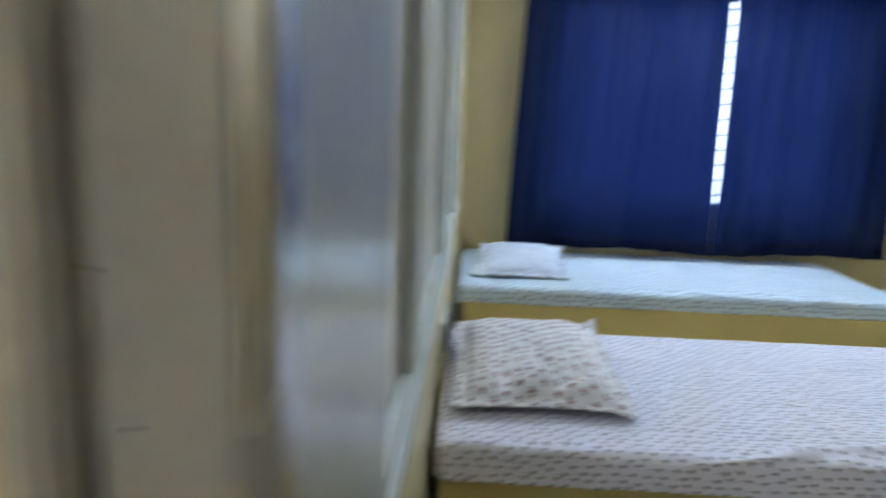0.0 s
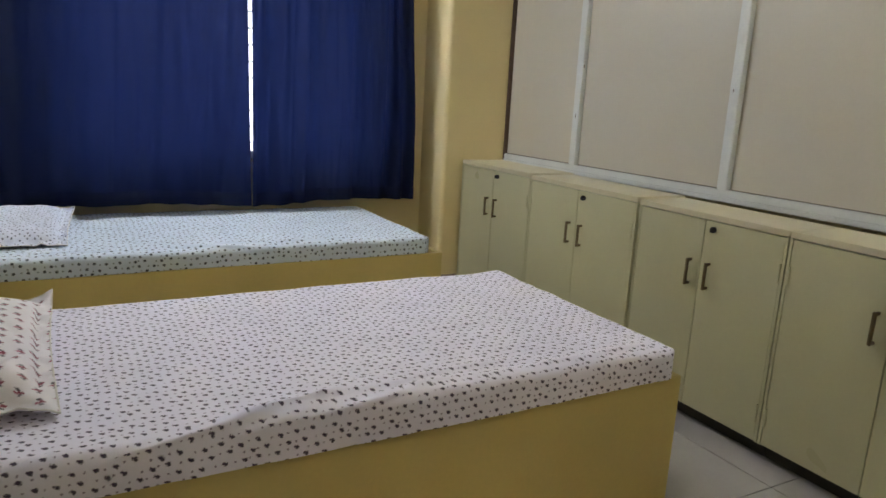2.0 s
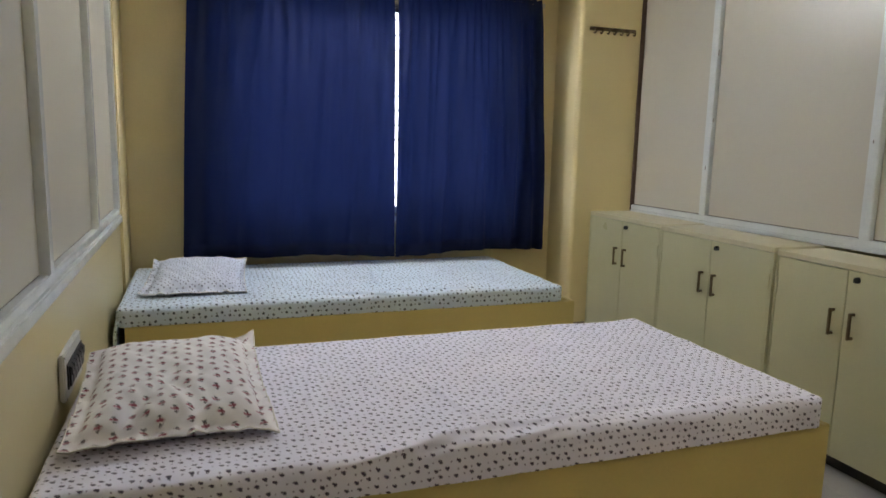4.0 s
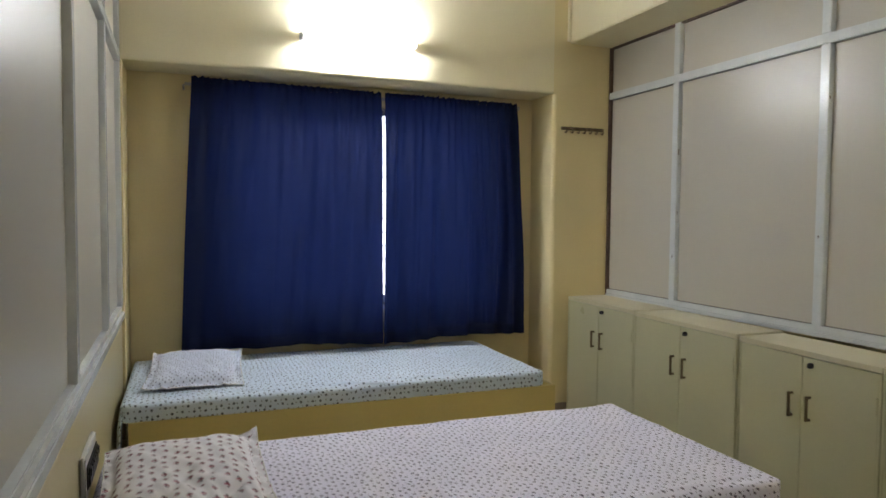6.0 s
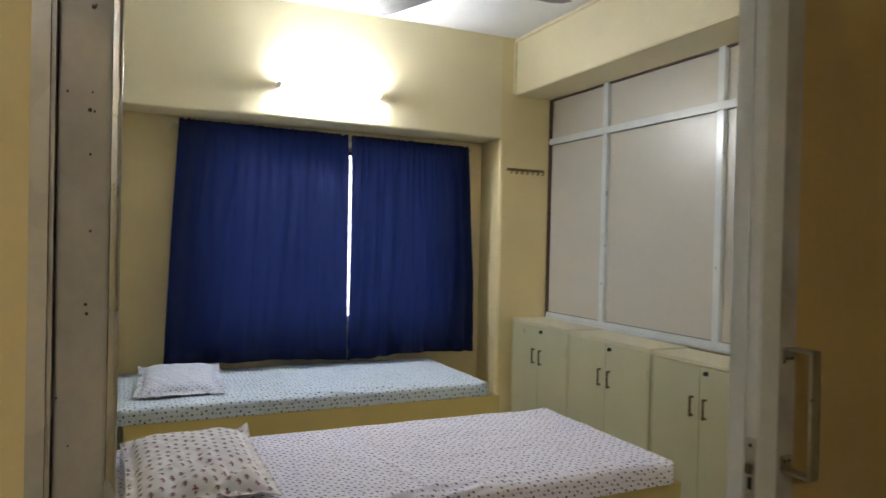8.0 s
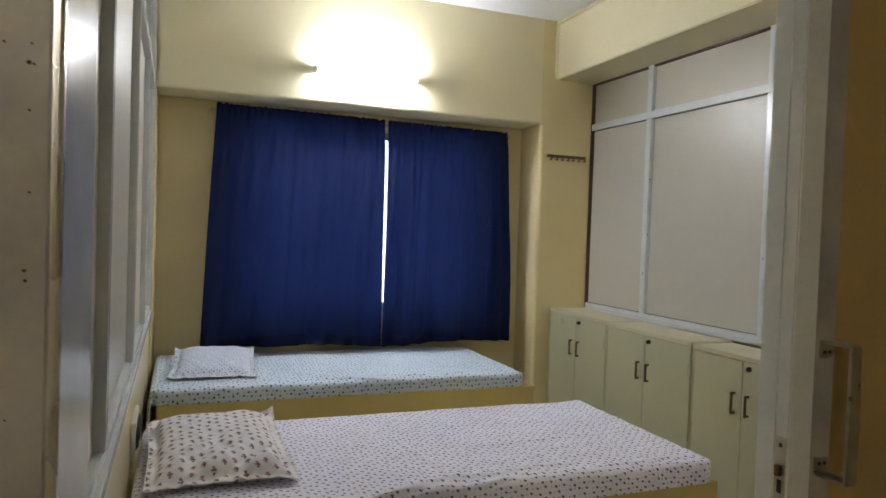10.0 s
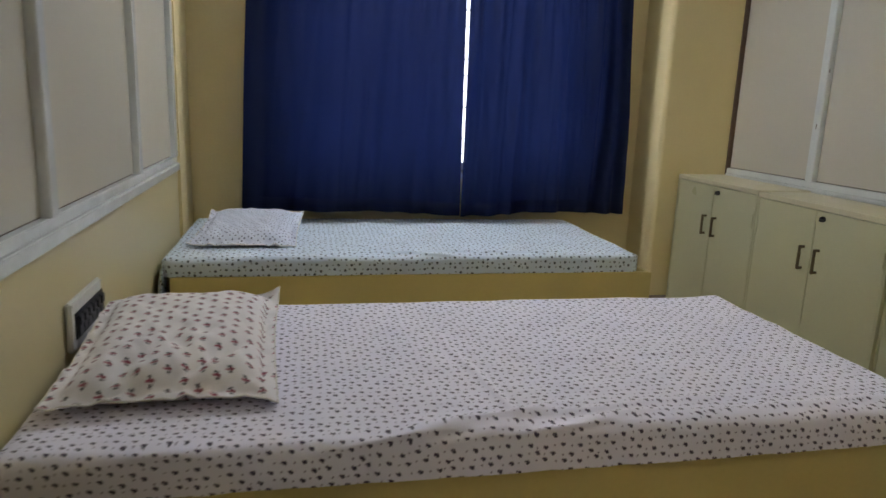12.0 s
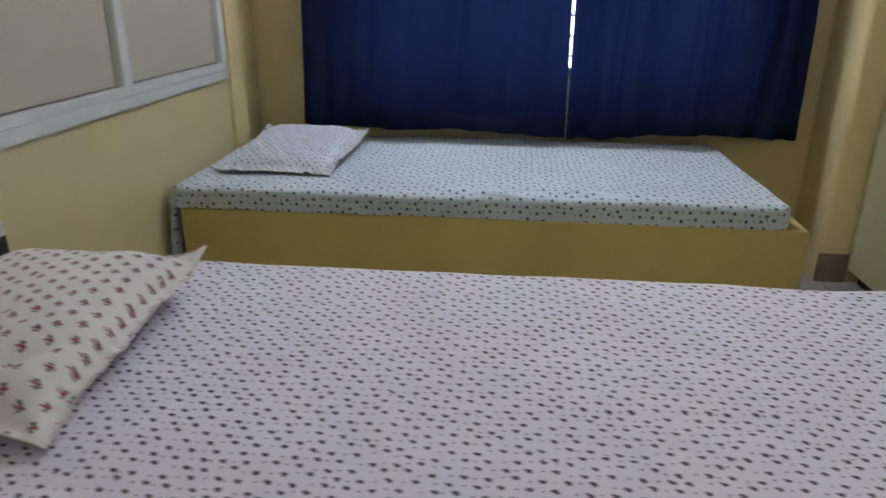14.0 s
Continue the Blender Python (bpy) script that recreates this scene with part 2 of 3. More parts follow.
bmesh.ops.bevel(bm, geom=corner, offset=0.024, segments=8, affect='EDGES', profile=0.5)
box(X_NICHE, 3.0, Y_COL, Y_BACK + 0.2, Z_NICHE, Z_CEIL, 0, bm)
setting(part("wall_column", bm, M_WALL), "cream yellow column beside the window niche", "wall")
setting(part("beam_east", box(X_BEAM, 3.0, 0.9, Y_COL - 0.002, Z_BEAM, Z_CEIL, 0.006), M_LINTEL), "cream painted concrete beam over the partition", "beam")

# left partition: dado, sill rail, laminate panels, posts, transom
dado = setting(part("wall_west_dado", box(-0.09, -0.004, 0.87, 3.973, 0, 0.762), M_DADO), "glossy yellow painted dado under the partition", "wall")
setting(part("wall_west_niche", box(-0.15, -0.014, 3.975, Y_BACK - 0.001, 0, Z_NICHE - 0.001, 0.006, None, 4), M_WALL), "cream yellow side wall of the window niche", "wall")
# backing coloured dark, to put shade into the gaps between panels and posts
west = setting(part("wall_west", box(-0.085, -0.024, 0.87, 3.972, 0.762, Z_CEIL), M_BROWN), "greige laminate partition wall in a white wood frame", "wall")
LEFT_POSTS = (0.905, 1.397, 2.333, 3.222, 3.948)
for y in LEFT_POSTS:
    part("post", box(-0.026, 0.002, y - 0.024, y + 0.024, Z_SILL - 0.002, 2.005, 0.003), M_TRIM, west)
    part("post", box(-0.026, 0.002, y - 0.024, y + 0.024, 2.048, Z_CEIL, 0.003), M_TRIM, west)
part("transom", box(-0.026, 0.004, 0.87, 3.972, 2.005, 2.048, 0.003), M_TRIM, west)
bm = box(-0.03, 0.008, 0.87, 3.973, 0.764, 0.800, 0.004)
box(-0.03, -0.002, 0.87, 3.973, 0.800, Z_SILL, 0.003, bm)
part("sill_rail", bm, M_TRIM, west, "white painted sill rail with scuffs")
for y0, y1 in zip(LEFT_POSTS, LEFT_POSTS[1:]):
    part("panel", box(-0.026, -0.021, y0 + 0.027, y1 - 0.027, Z_SILL + 0.004, 2.001, 0.001), M_LAM, west)
    part("panel", box(-0.026, -0.021, y0 + 0.027, y1 - 0.027, 2.052, Z_CEIL - 0.004, 0.001), M_LAM, west)

# the partitions stand about a degree off the window wall's square
SKEW_W = Matrix.Translation((0.006, 2.357, 0)) @ Matrix.Rotation(radians(1.0), 4, 'Z') @ Matrix.Translation((0, -2.357, 0))
for ob in (dado, west):
    ob.matrix_world = SKEW_W

# right partition over the cabinets
setting(part("wall_east_base", box(X_R + 0.092, 3.0, 0.9, Y_COL - 0.002, 0, 0.775), M_WALL), "plain wall behind the low cabinets", "wall")
# dark backing here too, its colour stands for the shade in the gaps
east = setting(part("wall_east", box(X_R + 0.024, X_R + 0.09, 0.9, Y_COL - 0.002, 0.775, Z_BEAM), M_BROWN), "greige laminate partition wall in a white wood frame", "wall")
RIGHT_POSTS = (0.93, 1.545, 2.458, 3.374)
for y in RIGHT_POSTS:
    part("post", box(X_R - 0.004, X_R + 0.026, y - 0.023, y + 0.023, Z_SILL, 2.012, 0.003), M_TRIM, east)
    part("post", box(X_R - 0.004, X_R + 0.026, y - 0.023, y + 0.023, 2.055, Z_BEAM, 0.003), M_TRIM, east)
part("transom", box(X_R - 0.006, X_R + 0.026, 0.9, 3.984, 2.012, 2.055, 0.003), M_TRIM, east)
bm = box(X_R - 0.008, X_R + 0.026, 0.9, 3.984, 0.780, 0.800, 0.003)
box(X_R - 0.002, X_R + 0.026, 0.9, 3.984, 0.800, Z_SILL, 0.003, bm)
part("bottom_rail", bm, M_TRIM, east)
part("end_strip", box(X_R - 0.002, X_R + 0.024, 3.986, 3.996, 0.78, Z_BEAM - 0.002), M_BROWN, east, "dark brown wooden end strip")
# thin dark line at the soffit joint, the gap's shade as a coloured strip
part("shadow_gap_strip", box(X_R + 0.002, X_R + 0.024, 0.9, 3.97, Z_BEAM - 0.010, Z_BEAM - 0.001), M_BROWN, east, "dark strip drawn for the shadow gap under the beam")
for y0, y1 in zip(RIGHT_POSTS, (*RIGHT_POSTS[1:], 4.008)):
    part("panel", box(X_R + 0.018, X_R + 0.026, y0 + 0.026, y1 - 0.026, Z_SILL + 0.003, 2.009, 0.001), M_LAM, east)
    part("panel", box(X_R + 0.018, X_R + 0.026, y0 + 0.026, y1 - 0.026, 2.058, Z_BEAM - 0.012, 0.001), M_LAM, east)

for y, z, h in ((3.340, 1.62, 0.030), (3.341, 1.30, 0.016), (3.372, 1.06, 0.020), (2.428, 1.78, 0.014), (2.462, 1.20, 0.012)):
    part("paint_chip", box(X_R - 0.0052, X_R - 0.0042, y - 0.002, y + 0.002, z, z + h), M_BROWN, east, "dark chip in the white paint")
east.matrix_world = Matrix.Translation((X_R, Y_COL, 0)) @ Matrix.Rotation(radians(1.0), 4, 'Z') @ Matrix.Translation((-X_R, -Y_COL, 0))

# entrance wall with the doorway, and the dim corridor that closes the place
bm = box(-1.6, -0.0155, Y_FR + 0.015, 0.868, 0, Z_CEIL)
box(1.93, 3.0, 0.80, 0.90, 0, Z_CEIL, 0, bm)
box(-0.030, 1.93, 0.78, 0.868, 2.12, Z_CEIL, 0, bm)
setting(part("wall_south", bm, M_WALL), "cream yellow entrance wall around the doorway", "wall")
bm = box(-1.6, -1.5, -2.0, 0.61, 0, Z_CEIL)
box(3.0, 3.1, -2.0, 0.90, 0, Z_CEIL, 0, bm)
box(-1.5, 3.0, -2.0, -1.9, 0, Z_CEIL, 0, bm)
setting(part("wall_corridor", bm, M_WALL), "plain cream yellow corridor wall", "wall")

# skirting tiles
setting(part("baseboard", box(X_NICHE + 0.002, 2.49, 3.988, 3.998, 0, 0.122, 0.002), M_SKIRT), "brown grey tile skirting along the column", "skirting")
setting(part("baseboard", box(2.05, X_NICHE - 0.002, Y_BACK - 0.012, Y_BACK - 0.002, 0, 0.122, 0.002), M_SKIRT), "brown grey tile skirting in the niche", "skirting")

# cable trunking along the beam
bm = box(X_BEAM - 0.016, X_BEAM - 0.001, 0.95, 3.985, Z_CEIL - 0.03, Z_CEIL - 0.008, 0.002)
box(X_BEAM - 0.018, X_BEAM - 0.001, 3.975, 3.998, Z_BEAM + 0.012, Z_CEIL - 0.031, 0.002, bm)
setting(part("trim", bm, M_LINTEL), "painted cable trunking along the ceiling beam", "trim")

# ---------- window ----------
window = setting(new("window_1"), "aluminium window with grille behind blue curtains", "window")
part("sill", box(WX0 - 0.02, WX1 + 0.02, Y_BACK - 0.02, Y_BACK + 0.2, WZ0 - 0.03, WZ0 - 0.001, 0.004), M_TRIM, window)
bm = box(WX0, WX1, Y_BACK + 0.05, Y_BACK + 0.11, WZ0, WZ0 + 0.05, 0.003)
box(WX0, WX1, Y_BACK + 0.05, Y_BACK + 0.11, WZ1 - 0.05, WZ1, 0.003, bm)
box(WX0, WX0 + 0.05, Y_BACK + 0.05, Y_BACK + 0.11, WZ0 + 0.05, WZ1 - 0.05, 0.003, bm)
box(WX1 - 0.05, WX1, Y_BACK + 0.05, Y_BACK + 0.11, WZ0 + 0.05, WZ1 - 0.05, 0.003, bm)
part("frame", bm, M_ALU, window)
part("mullion", box(0.95, 0.99, Y_BACK + 0.05, Y_BACK + 0.11, WZ0 + 0.05, WZ1 - 0.05, 0.003), M_ALU, window)
part("mullion", box(1.53, 1.57, Y_BACK + 0.05, Y_BACK + 0.11, WZ0 + 0.05, WZ1 - 0.05, 0.003), M_ALU, window)
for x0, x1 in ((WX0 + 0.05, 0.95), (0.99, 1.53), (1.57, WX1 - 0.05)):
    pane = part("pane", box(x0, x1, Y_BACK + 0.078, Y_BACK + 0.083, WZ0 + 0.05, WZ1 - 0.05), M_GLASS, window)
    pane.visible_shadow = False
z = WZ0 + 0.09
while z < WZ1 - 0.06:
    part("grille_bar", rod([(WX0, Y_BACK + 0.15, z), (WX1, Y_BACK + 0.15, z)], 0.005, 6), M_TRIM, window)
    z += 0.085
backdrop = setting(part("backdrop", box(-6, 9, 9.0, 9.05, -1, 7), M_OUT), "bright hazy daylight beyond the window", "backdrop")
setting(part("ground", box(-60, 60, 4.7, 120, -0.3, -0.2), mat("pale_outdoor_concrete", (0.35, 0.34, 0.32), 0.9)), "pale concrete ground outside the window", "ground")


# ---------- curtains ----------
def curtain(name, x0t, x1t, x0b, x1b, seed, label, hem):
    rnd = random.Random(seed)
    waves = [(rnd.uniform(2, 3.6), rnd.uniform(0, 6.28), 0.015), (rnd.uniform(5, 8), rnd.uniform(0, 6.28), 0.006), (rnd.uniform(11, 15), rnd.uniform(0, 6.28), 0.002)]
    thingob = thing(name, label, "curtain", "pair of navy curtains")

    def place(u, v):
        # v 0 at the rod, 1 at the hem
        x = (x0t + (x1t - x0t) * u) * (1 - v) + (x0b + (x1b - x0b) * u) * v
        bulge = math.sin(v * math.pi) * 0.02
        x += bulge * (1 if seed == 2 else -0.2) * (u if seed == 2 else 1 - u)
        drift = 0.5 * math.sin(2.2 * v + seed)
        y = sum(a * (0.55 + 0.6 * v) * math.sin(6.283 * f * (u + 0.012 * drift * f / 6) + p + 0.5 * v) for f, p, a in waves)
        y += 0.026 * noise.noise(Vector((u * 6, v * 1.3, seed))) + 0.024 * noise.noise(Vector((u * 15 + 1.5 * v, v * 1.1, seed + 4))) + 0.004 * noise.noise(Vector((u * 26, v * 12, seed)))
        ridge = 1 - abs(noise.noise(Vector((u * 11 + 0.8 * v, v * 0.8, seed + 9)))) * 2
        y -= 0.012 * max(0.0, ridge) ** 3
        y += 0.009 * math.exp(-v / 0.30) * math.sin(6.283 * 19 * u + 4 * math.sin(5 * u + seed))
        y += 0.020 * math.sin(6.283 * 9 * u + 2.5 * math.sin(4 * u + seed) + 0.6 * v) * (0.35 + 0.65 * abs(noise.noise(Vector((u * 4, v * 1.5, seed + 20)))))
        if seed == 2:
            y += 0.0065 * math.exp(-((u - 0.70) / 0.10) ** 2) * math.exp(-(v / 0.6) ** 2) * math.sin(6.283 * 34 * u + 1.5 * math.sin(11 * u + 3 * v))
        y *= 0.30 + 0.70 * min(1.0, v / 0.14)
        gather = max(0.0, 1 - v / 0.10)
        y += gather * 0.006 * math.sin(6.283 * 26 * u + 3 * math.sin(9 * u))
        z = 1.942 + (0.012 * (1 - u) + 0.010 if seed == 1 else 0.010 * (1 - u)) - v * (1.955 - 0.566 - hem * (u if seed == 2 else 1 - u)) - 0.010 * v * math.sin(5 * u + seed) - (0.026 * u if seed == 1 else 0.018 * (1 - u)) * v
        return Vector((x, 4.098 + y, z))

    nu, nv = 110, 56
    bm = bmesh.new()
    grid = [[bm.verts.new(place(i / nu, j / nv)) for i in range(nu + 1)] for j in range(nv + 1)]
    for j in range(nv):
        for i in range(nu):
            bm.faces.new((grid[j][i], grid[j][i + 1], grid[j + 1][i + 1], grid[j + 1][i]))
    part("cloth", bm, M_CURTAIN, thingob, smooth=True)
    # gathered frill above the rod
    bm = bmesh.new()
    rows = []
    for k in range(4):
        row = []
        for i in range(nu * 2 + 1):
            u = i / nu / 2
            p = place(u, 0.0)
            p.y += 0.004 * math.sin(6.283 * 30 * u + 4 * math.sin(7 * u)) * k
            p.z += k * 0.0085 + (0.008 * noise.noise(Vector((u * 46, seed, 0))) if k == 3 else 0)
            row.append(bm.verts.new(p))
        rows.append(row)
    for a, b in zip(rows, rows[1:]):
        for i in range(nu * 2):
            bm.faces.new((a[i], a[i + 1], b[i + 1], b[i]))
    part("frill", bm, M_CURTAIN, thingob, smooth=True)
    # stitched hem, folded double
    bm = bmesh.new()
    rows = []
    for v, off in ((0.955, -0.001), (0.957, -0.004), (0.998, -0.004), (1.002, 0.0)):
        row = []
        for i in range(nu + 1):
            p = place(i / nu, v)
            p.y += off
            row.append(bm.verts.new(p))
        rows.append(row)
    for a, b in zip(rows, rows[1:]):
        for i in range(nu):
            bm.faces.new((a[i], a[i + 1], b[i + 1], b[i]))
    part("hem", bm, M_CURTAIN, thingob, smooth=True)
    return thingob


curtain("curtain", 0.303, 1.316, 0.243, 1.334, 1, "navy blue cotton curtain drawn across the window", 0.0)
curtain("curtain", 1.336, 2.176, 1.339, 2.232, 2, "navy blue cotton curtain, narrower, with a turned hem corner", 0.012)
rod_thing = thing("curtain_rod", "thin steel curtain rod over the window", "curtain rod")
part("rod", rod([(0.27, 4.140, 1.956), (2.20, 4.140, 1.938)], 0.008, 12), M_STEEL, rod_thing)
for x in (0.265, 1.321, 2.195):
    part("bracket", rod([(x, Y_BACK, 1.95), (x, 4.16, 1.95), (x, 4.140, 1.95)], 0.005, 8), M_STEEL, rod_thing)
part("finial", disc(2.197, 4.140, 1.946, 0.012, 0.018, (1, 0, 0)), M_STEEL, rod_thing)


# ---------- tube light ----------
lamp = thing("tube_light", "lit white tube light on the lintel wall", "tube light")
part("batten", box(0.86, 1.465, Y_COL - 0.022, Y_COL - 0.001, 2.207, 2.229, 0.004), M_PLATE, lamp)
part("tube", rod([(0.8595, Y_COL - 0.058, 2.218), (1.4655, Y_COL - 0.058, 2.218)], 0.014, 16), M_TUBE, lamp, "glowing white tube")
for x0, x1 in ((0.840, 0.859), (1.466, 1.474)):
    part("end_cap", box(x0, x1, Y_COL - 0.074, Y_COL - 0.0005, 2.199, 2.237, 0.004), M_PLATE, lamp)

# added fill light, never in view: a tube on the entrance wall, inside the room
lamp = thing("tube_light", "added fill light in the form of a tube, unseen on the entrance wall", "tube light")
part("batten", box(2.02, 2.44, 0.901, 0.930, 2.192, 2.226, 0.004), M_PLATE, lamp)
part("tube", rod([(2.044, 0.951, 2.209), (2.416, 0.951, 2.209)], 0.014, 16), M_FILL_TUBE, lamp, "glowing white tube")
for x0, x1 in ((2.021, 2.043), (2.417, 2.439)):
    part("end_cap", box(x0, x1, 0.931, 0.968, 2.190, 2.228, 0.004), M_PLATE, lamp)

# unseen tube light on the wall behind, added for the light from the corridor
lamp = thing("tube_light", "unseen tube light on the corridor wall, for the light from that side", "tube light")
part("batten", box(-1.35, -0.15, -1.899, -1.868, 2.29, 2.324, 0.004), M_PLATE, lamp)
part("tube", rod([(-1.326, -1.848, 2.307), (-0.174, -1.848, 2.307)], 0.014, 16), M_TUBE_C, lamp, "glowing white tube")
for x0, x1 in ((-1.349, -1.327), (-0.173, -0.151)):
    part("end_cap", box(x0, x1, -1.867, -1.83, 2.288, 2.326, 0.004), M_PLATE, lamp)

# ---------- ceiling fan ----------
fan = thing("ceiling_fan", "brown three-bladed ceiling fan at rest", "ceiling fan")
FX, FY, FZ = 1.40, 2.68, 2.47
bm = disc(FX, FY, FZ + 0.03, 0.085, 0.06, (0, 0, 1), 28)
disc(FX, FY, FZ - 0.012, 0.06, 0.03, (0, 0, 1), 28, bm)
part("motor", bm, M_FAN, fan, smooth=False)
part("downrod", rod([(FX, FY, FZ + 0.06), (FX, FY, Z_CEIL - 0.06)], 0.012, 12), M_FAN, fan)
part("canopy", disc(FX, FY, Z_CEIL - 0.035, 0.05, 0.07, (0, 0, 1), 24), M_FAN, fan)
for a in (113, -4, 235):
    bm = bmesh.new()
    rowsa, rowsb = [], []
    for k in range(9):
        s = k / 8
        r = 0.13 + 0.44 * s
        w = 0.045 + 0.02 * s - (0.02 if k == 8 else 0)
        for rows, dz in ((rowsa, 0.003), (rowsb, -0.003)):
            rows.append([bm.verts.new((r, -w, dz - 0.012)), bm.verts.new((r, 0, dz + 0.003)), bm.verts.new((r, w, dz + 0.010))])
    for rows in (rowsa, rowsb):
        for p, q in zip(rows, rows[1:]):
            for i in range(2):
                bm.faces.new((p[i], p[i + 1], q[i + 1], q[i]))
    box(0.07, 0.17, -0.018, 0.018, -0.008, 0.002, 0.002, bm)
    bmesh.ops.transform(bm, matrix=pose(FX, FY, FZ + 0.01, 0, 0, a), verts=bm.verts)
    part("blade", bm, M_FAN, fan)


# ---------- beds ----------
def cloth_uv(bm, us, vs, grid):
    lay = bm.loops.layers.uv.verify()
    where = {grid[j][i]: (us[i], vs[j]) for j in range(len(vs)) for i in range(len(us))}
    for f in bm.faces:
        for lp in f.loops:
            lp[lay].uv = where.get(lp.vert, (0, 0))


def sheet_mesh(x0, x1, y0, y1, z_low, z_top, seed, creases, left_drop=0.0):
    """A sheet over a mattress: rounded cross-sections along x, with wrinkles."""
    r = 0.028
    # profile across the bed: front hem, front face, rounded edge, top, rounded edge, back
    prof = []
    for k in range(7):
        prof.append((y0 - 0.002, z_low + (z_top - r - z_low) * k / 7))
    for k in range(7):
        a = math.pi / 2 * k / 6
        prof.append((y0 + r - r * math.cos(a), z_top - r + r * math.sin(a)))
    n = 120
    for k in range(1, n):
        prof.append((y0 + r + (y1 - y0 - 2 * r) * k / n, z_top))
    for k in range(7):
        a = math.pi / 2 * k / 6
        prof.append((y1 - r + r * math.sin(a), z_top - r + r * math.cos(a)))
    for k in range(1, 5):
        prof.append((y1, z_top - r - (z_top - r - z_low) * k / 4))
    vs = [0.0]
    for a, b in zip(prof, prof[1:]):
        vs.append(vs[-1] + math.hypot(b[0] - a[0], b[1] - a[1]))
    # stations along the bed, with the same rounding at both ends
    xs = []
    for k in range(5):
        xs.append((x0, (z_top - r - z_low) * (1 - k / 5) + r))
    for k in range(6):
        a = math.pi / 2 * k / 5
        xs.append((x0 + r - r * math.cos(a), r - r * math.sin(a)))
    m = 260
    for k in range(1, m):
        xs.append((x0 + r + (x1 - x0 - 2 * r) * k / m, 0.0))
    for k in range(6):
        a = math.pi / 2 * k / 5
        xs.append((x1 - r + r * math.sin(a), r - r * math.cos(a)))
    for k in range(1, 6):
        xs.append((x1, r + (z_top - r - z_low) * k / 5))
    us = [0.0]
    for a, b in zip(xs, xs[1:]):
        us.append(us[-1] + math.hypot(b[0] - a[0], b[1] - a[1]))
    bm = bmesh.new()
    grid = []
    for (y, z), v in zip(prof, vs):
        row = []
        for (x, drop), u in zip(xs, us):
            zz = max(z_low, min(z, z_top - drop))
            top = min(1.0, max(0.0, (zz - z_low) / (z_top - z_low)))
            w = 0.0050 * noise.noise(Vector((x * 3.1, y * 4, seed))) + 0.0034 * noise.noise(Vector((x * 9, y * 13, seed + 3)))
            for cx, cy, ang, length, wid, hgt in creases:
                dx, dy = x - cx, (y + (z_top - zz) * -1.0) - cy
                s = dx * math.cos(ang) + dy * math.sin(ang)
                d = -dx * math.sin(ang) + dy * math.cos(ang) + 0.02 * noise.noise(Vector((s * 5, cx, cy)))
                if abs(s) < length:
                    w += hgt * math.exp(-(d / wid) ** 2) * (1 - (s / length) ** 2)
            front = 1 if y < y0 + 0.03 else 0
            yy = y
            if front:
                yy -= 0.016 * (0.4 + noise.noise(Vector((x * 5, 0, seed)))) * top + (0.004 * noise.noise(Vector((x * 17, zz * 20, seed)))) + w * 1.2
            # corners of the mattress are round in plan
            cxr = min(max(x, x0 + 0.05), x1 - 0.05)
            cyr = min(max(yy, y0 + 0.05), y1 - 0.05)
            ex, ey = x - cxr, yy - cyr
            dist = math.hypot(ex, ey)
            if dist > 0.055:
                x, yy = cxr + ex / dist * 0.055, cyr + ey / dist * 0.055
            row.append(bm.verts.new((x, yy, zz + w * top)))
        grid.append(row)
    for a, b in zip(grid, grid[1:]):
        for i in range(len(xs) - 1):
            bm.faces.new((a[i], a[i + 1], b[i + 1], b[i]))
    cloth_uv(bm, us, vs, grid)
    return bm


def bed(name, x0, x1, y0, y1, z, label):
    """A box bed: four boards with a rim and a slatted base inside."""
    t = thing(name, label, "bed", "single box beds")
    part("front_board", box(x0, x1, y0, y0 + 0.02, 0.0, z, 0.0025), M_BED, t)
    part("back_board", box(x0, x1, y1 - 0.02, y1, 0.0, z, 0.0025), M_BED, t)
    part("head_board", box(x0, x0 + 0.02, y0 + 0.021, y1 - 0.021, 0.0, z, 0.0025), M_BED, t)
    part("foot_board", box(x1 - 0.02, x1, y0 + 0.021, y1 - 0.021, 0.0, z, 0.0025), M_BED, t)
    part("base_panel", box(x0 + 0.021, x1 - 0.021, y0 + 0.021, y1 - 0.021, z - 0.06, z - 0.04), M_BED, t)
    return t


def mattress(x0, x1, y0, y1, z0, z1, label):
    return tagged(part("mattress", box(x0, x1, y0, y1, z0, z1, 0.02), M_PLATE), label, "mattress", "foam mattresses")


def turned(ob, x, y):
    """Stands a bed thing half a degree off square about a foot corner."""
    ob.matrix_world = Matrix.Translation((x, y, 0)) @ Matrix.Rotation(radians(0.5), 4, 'Z') @ Matrix.Translation((-x, -y, 0))
    return ob


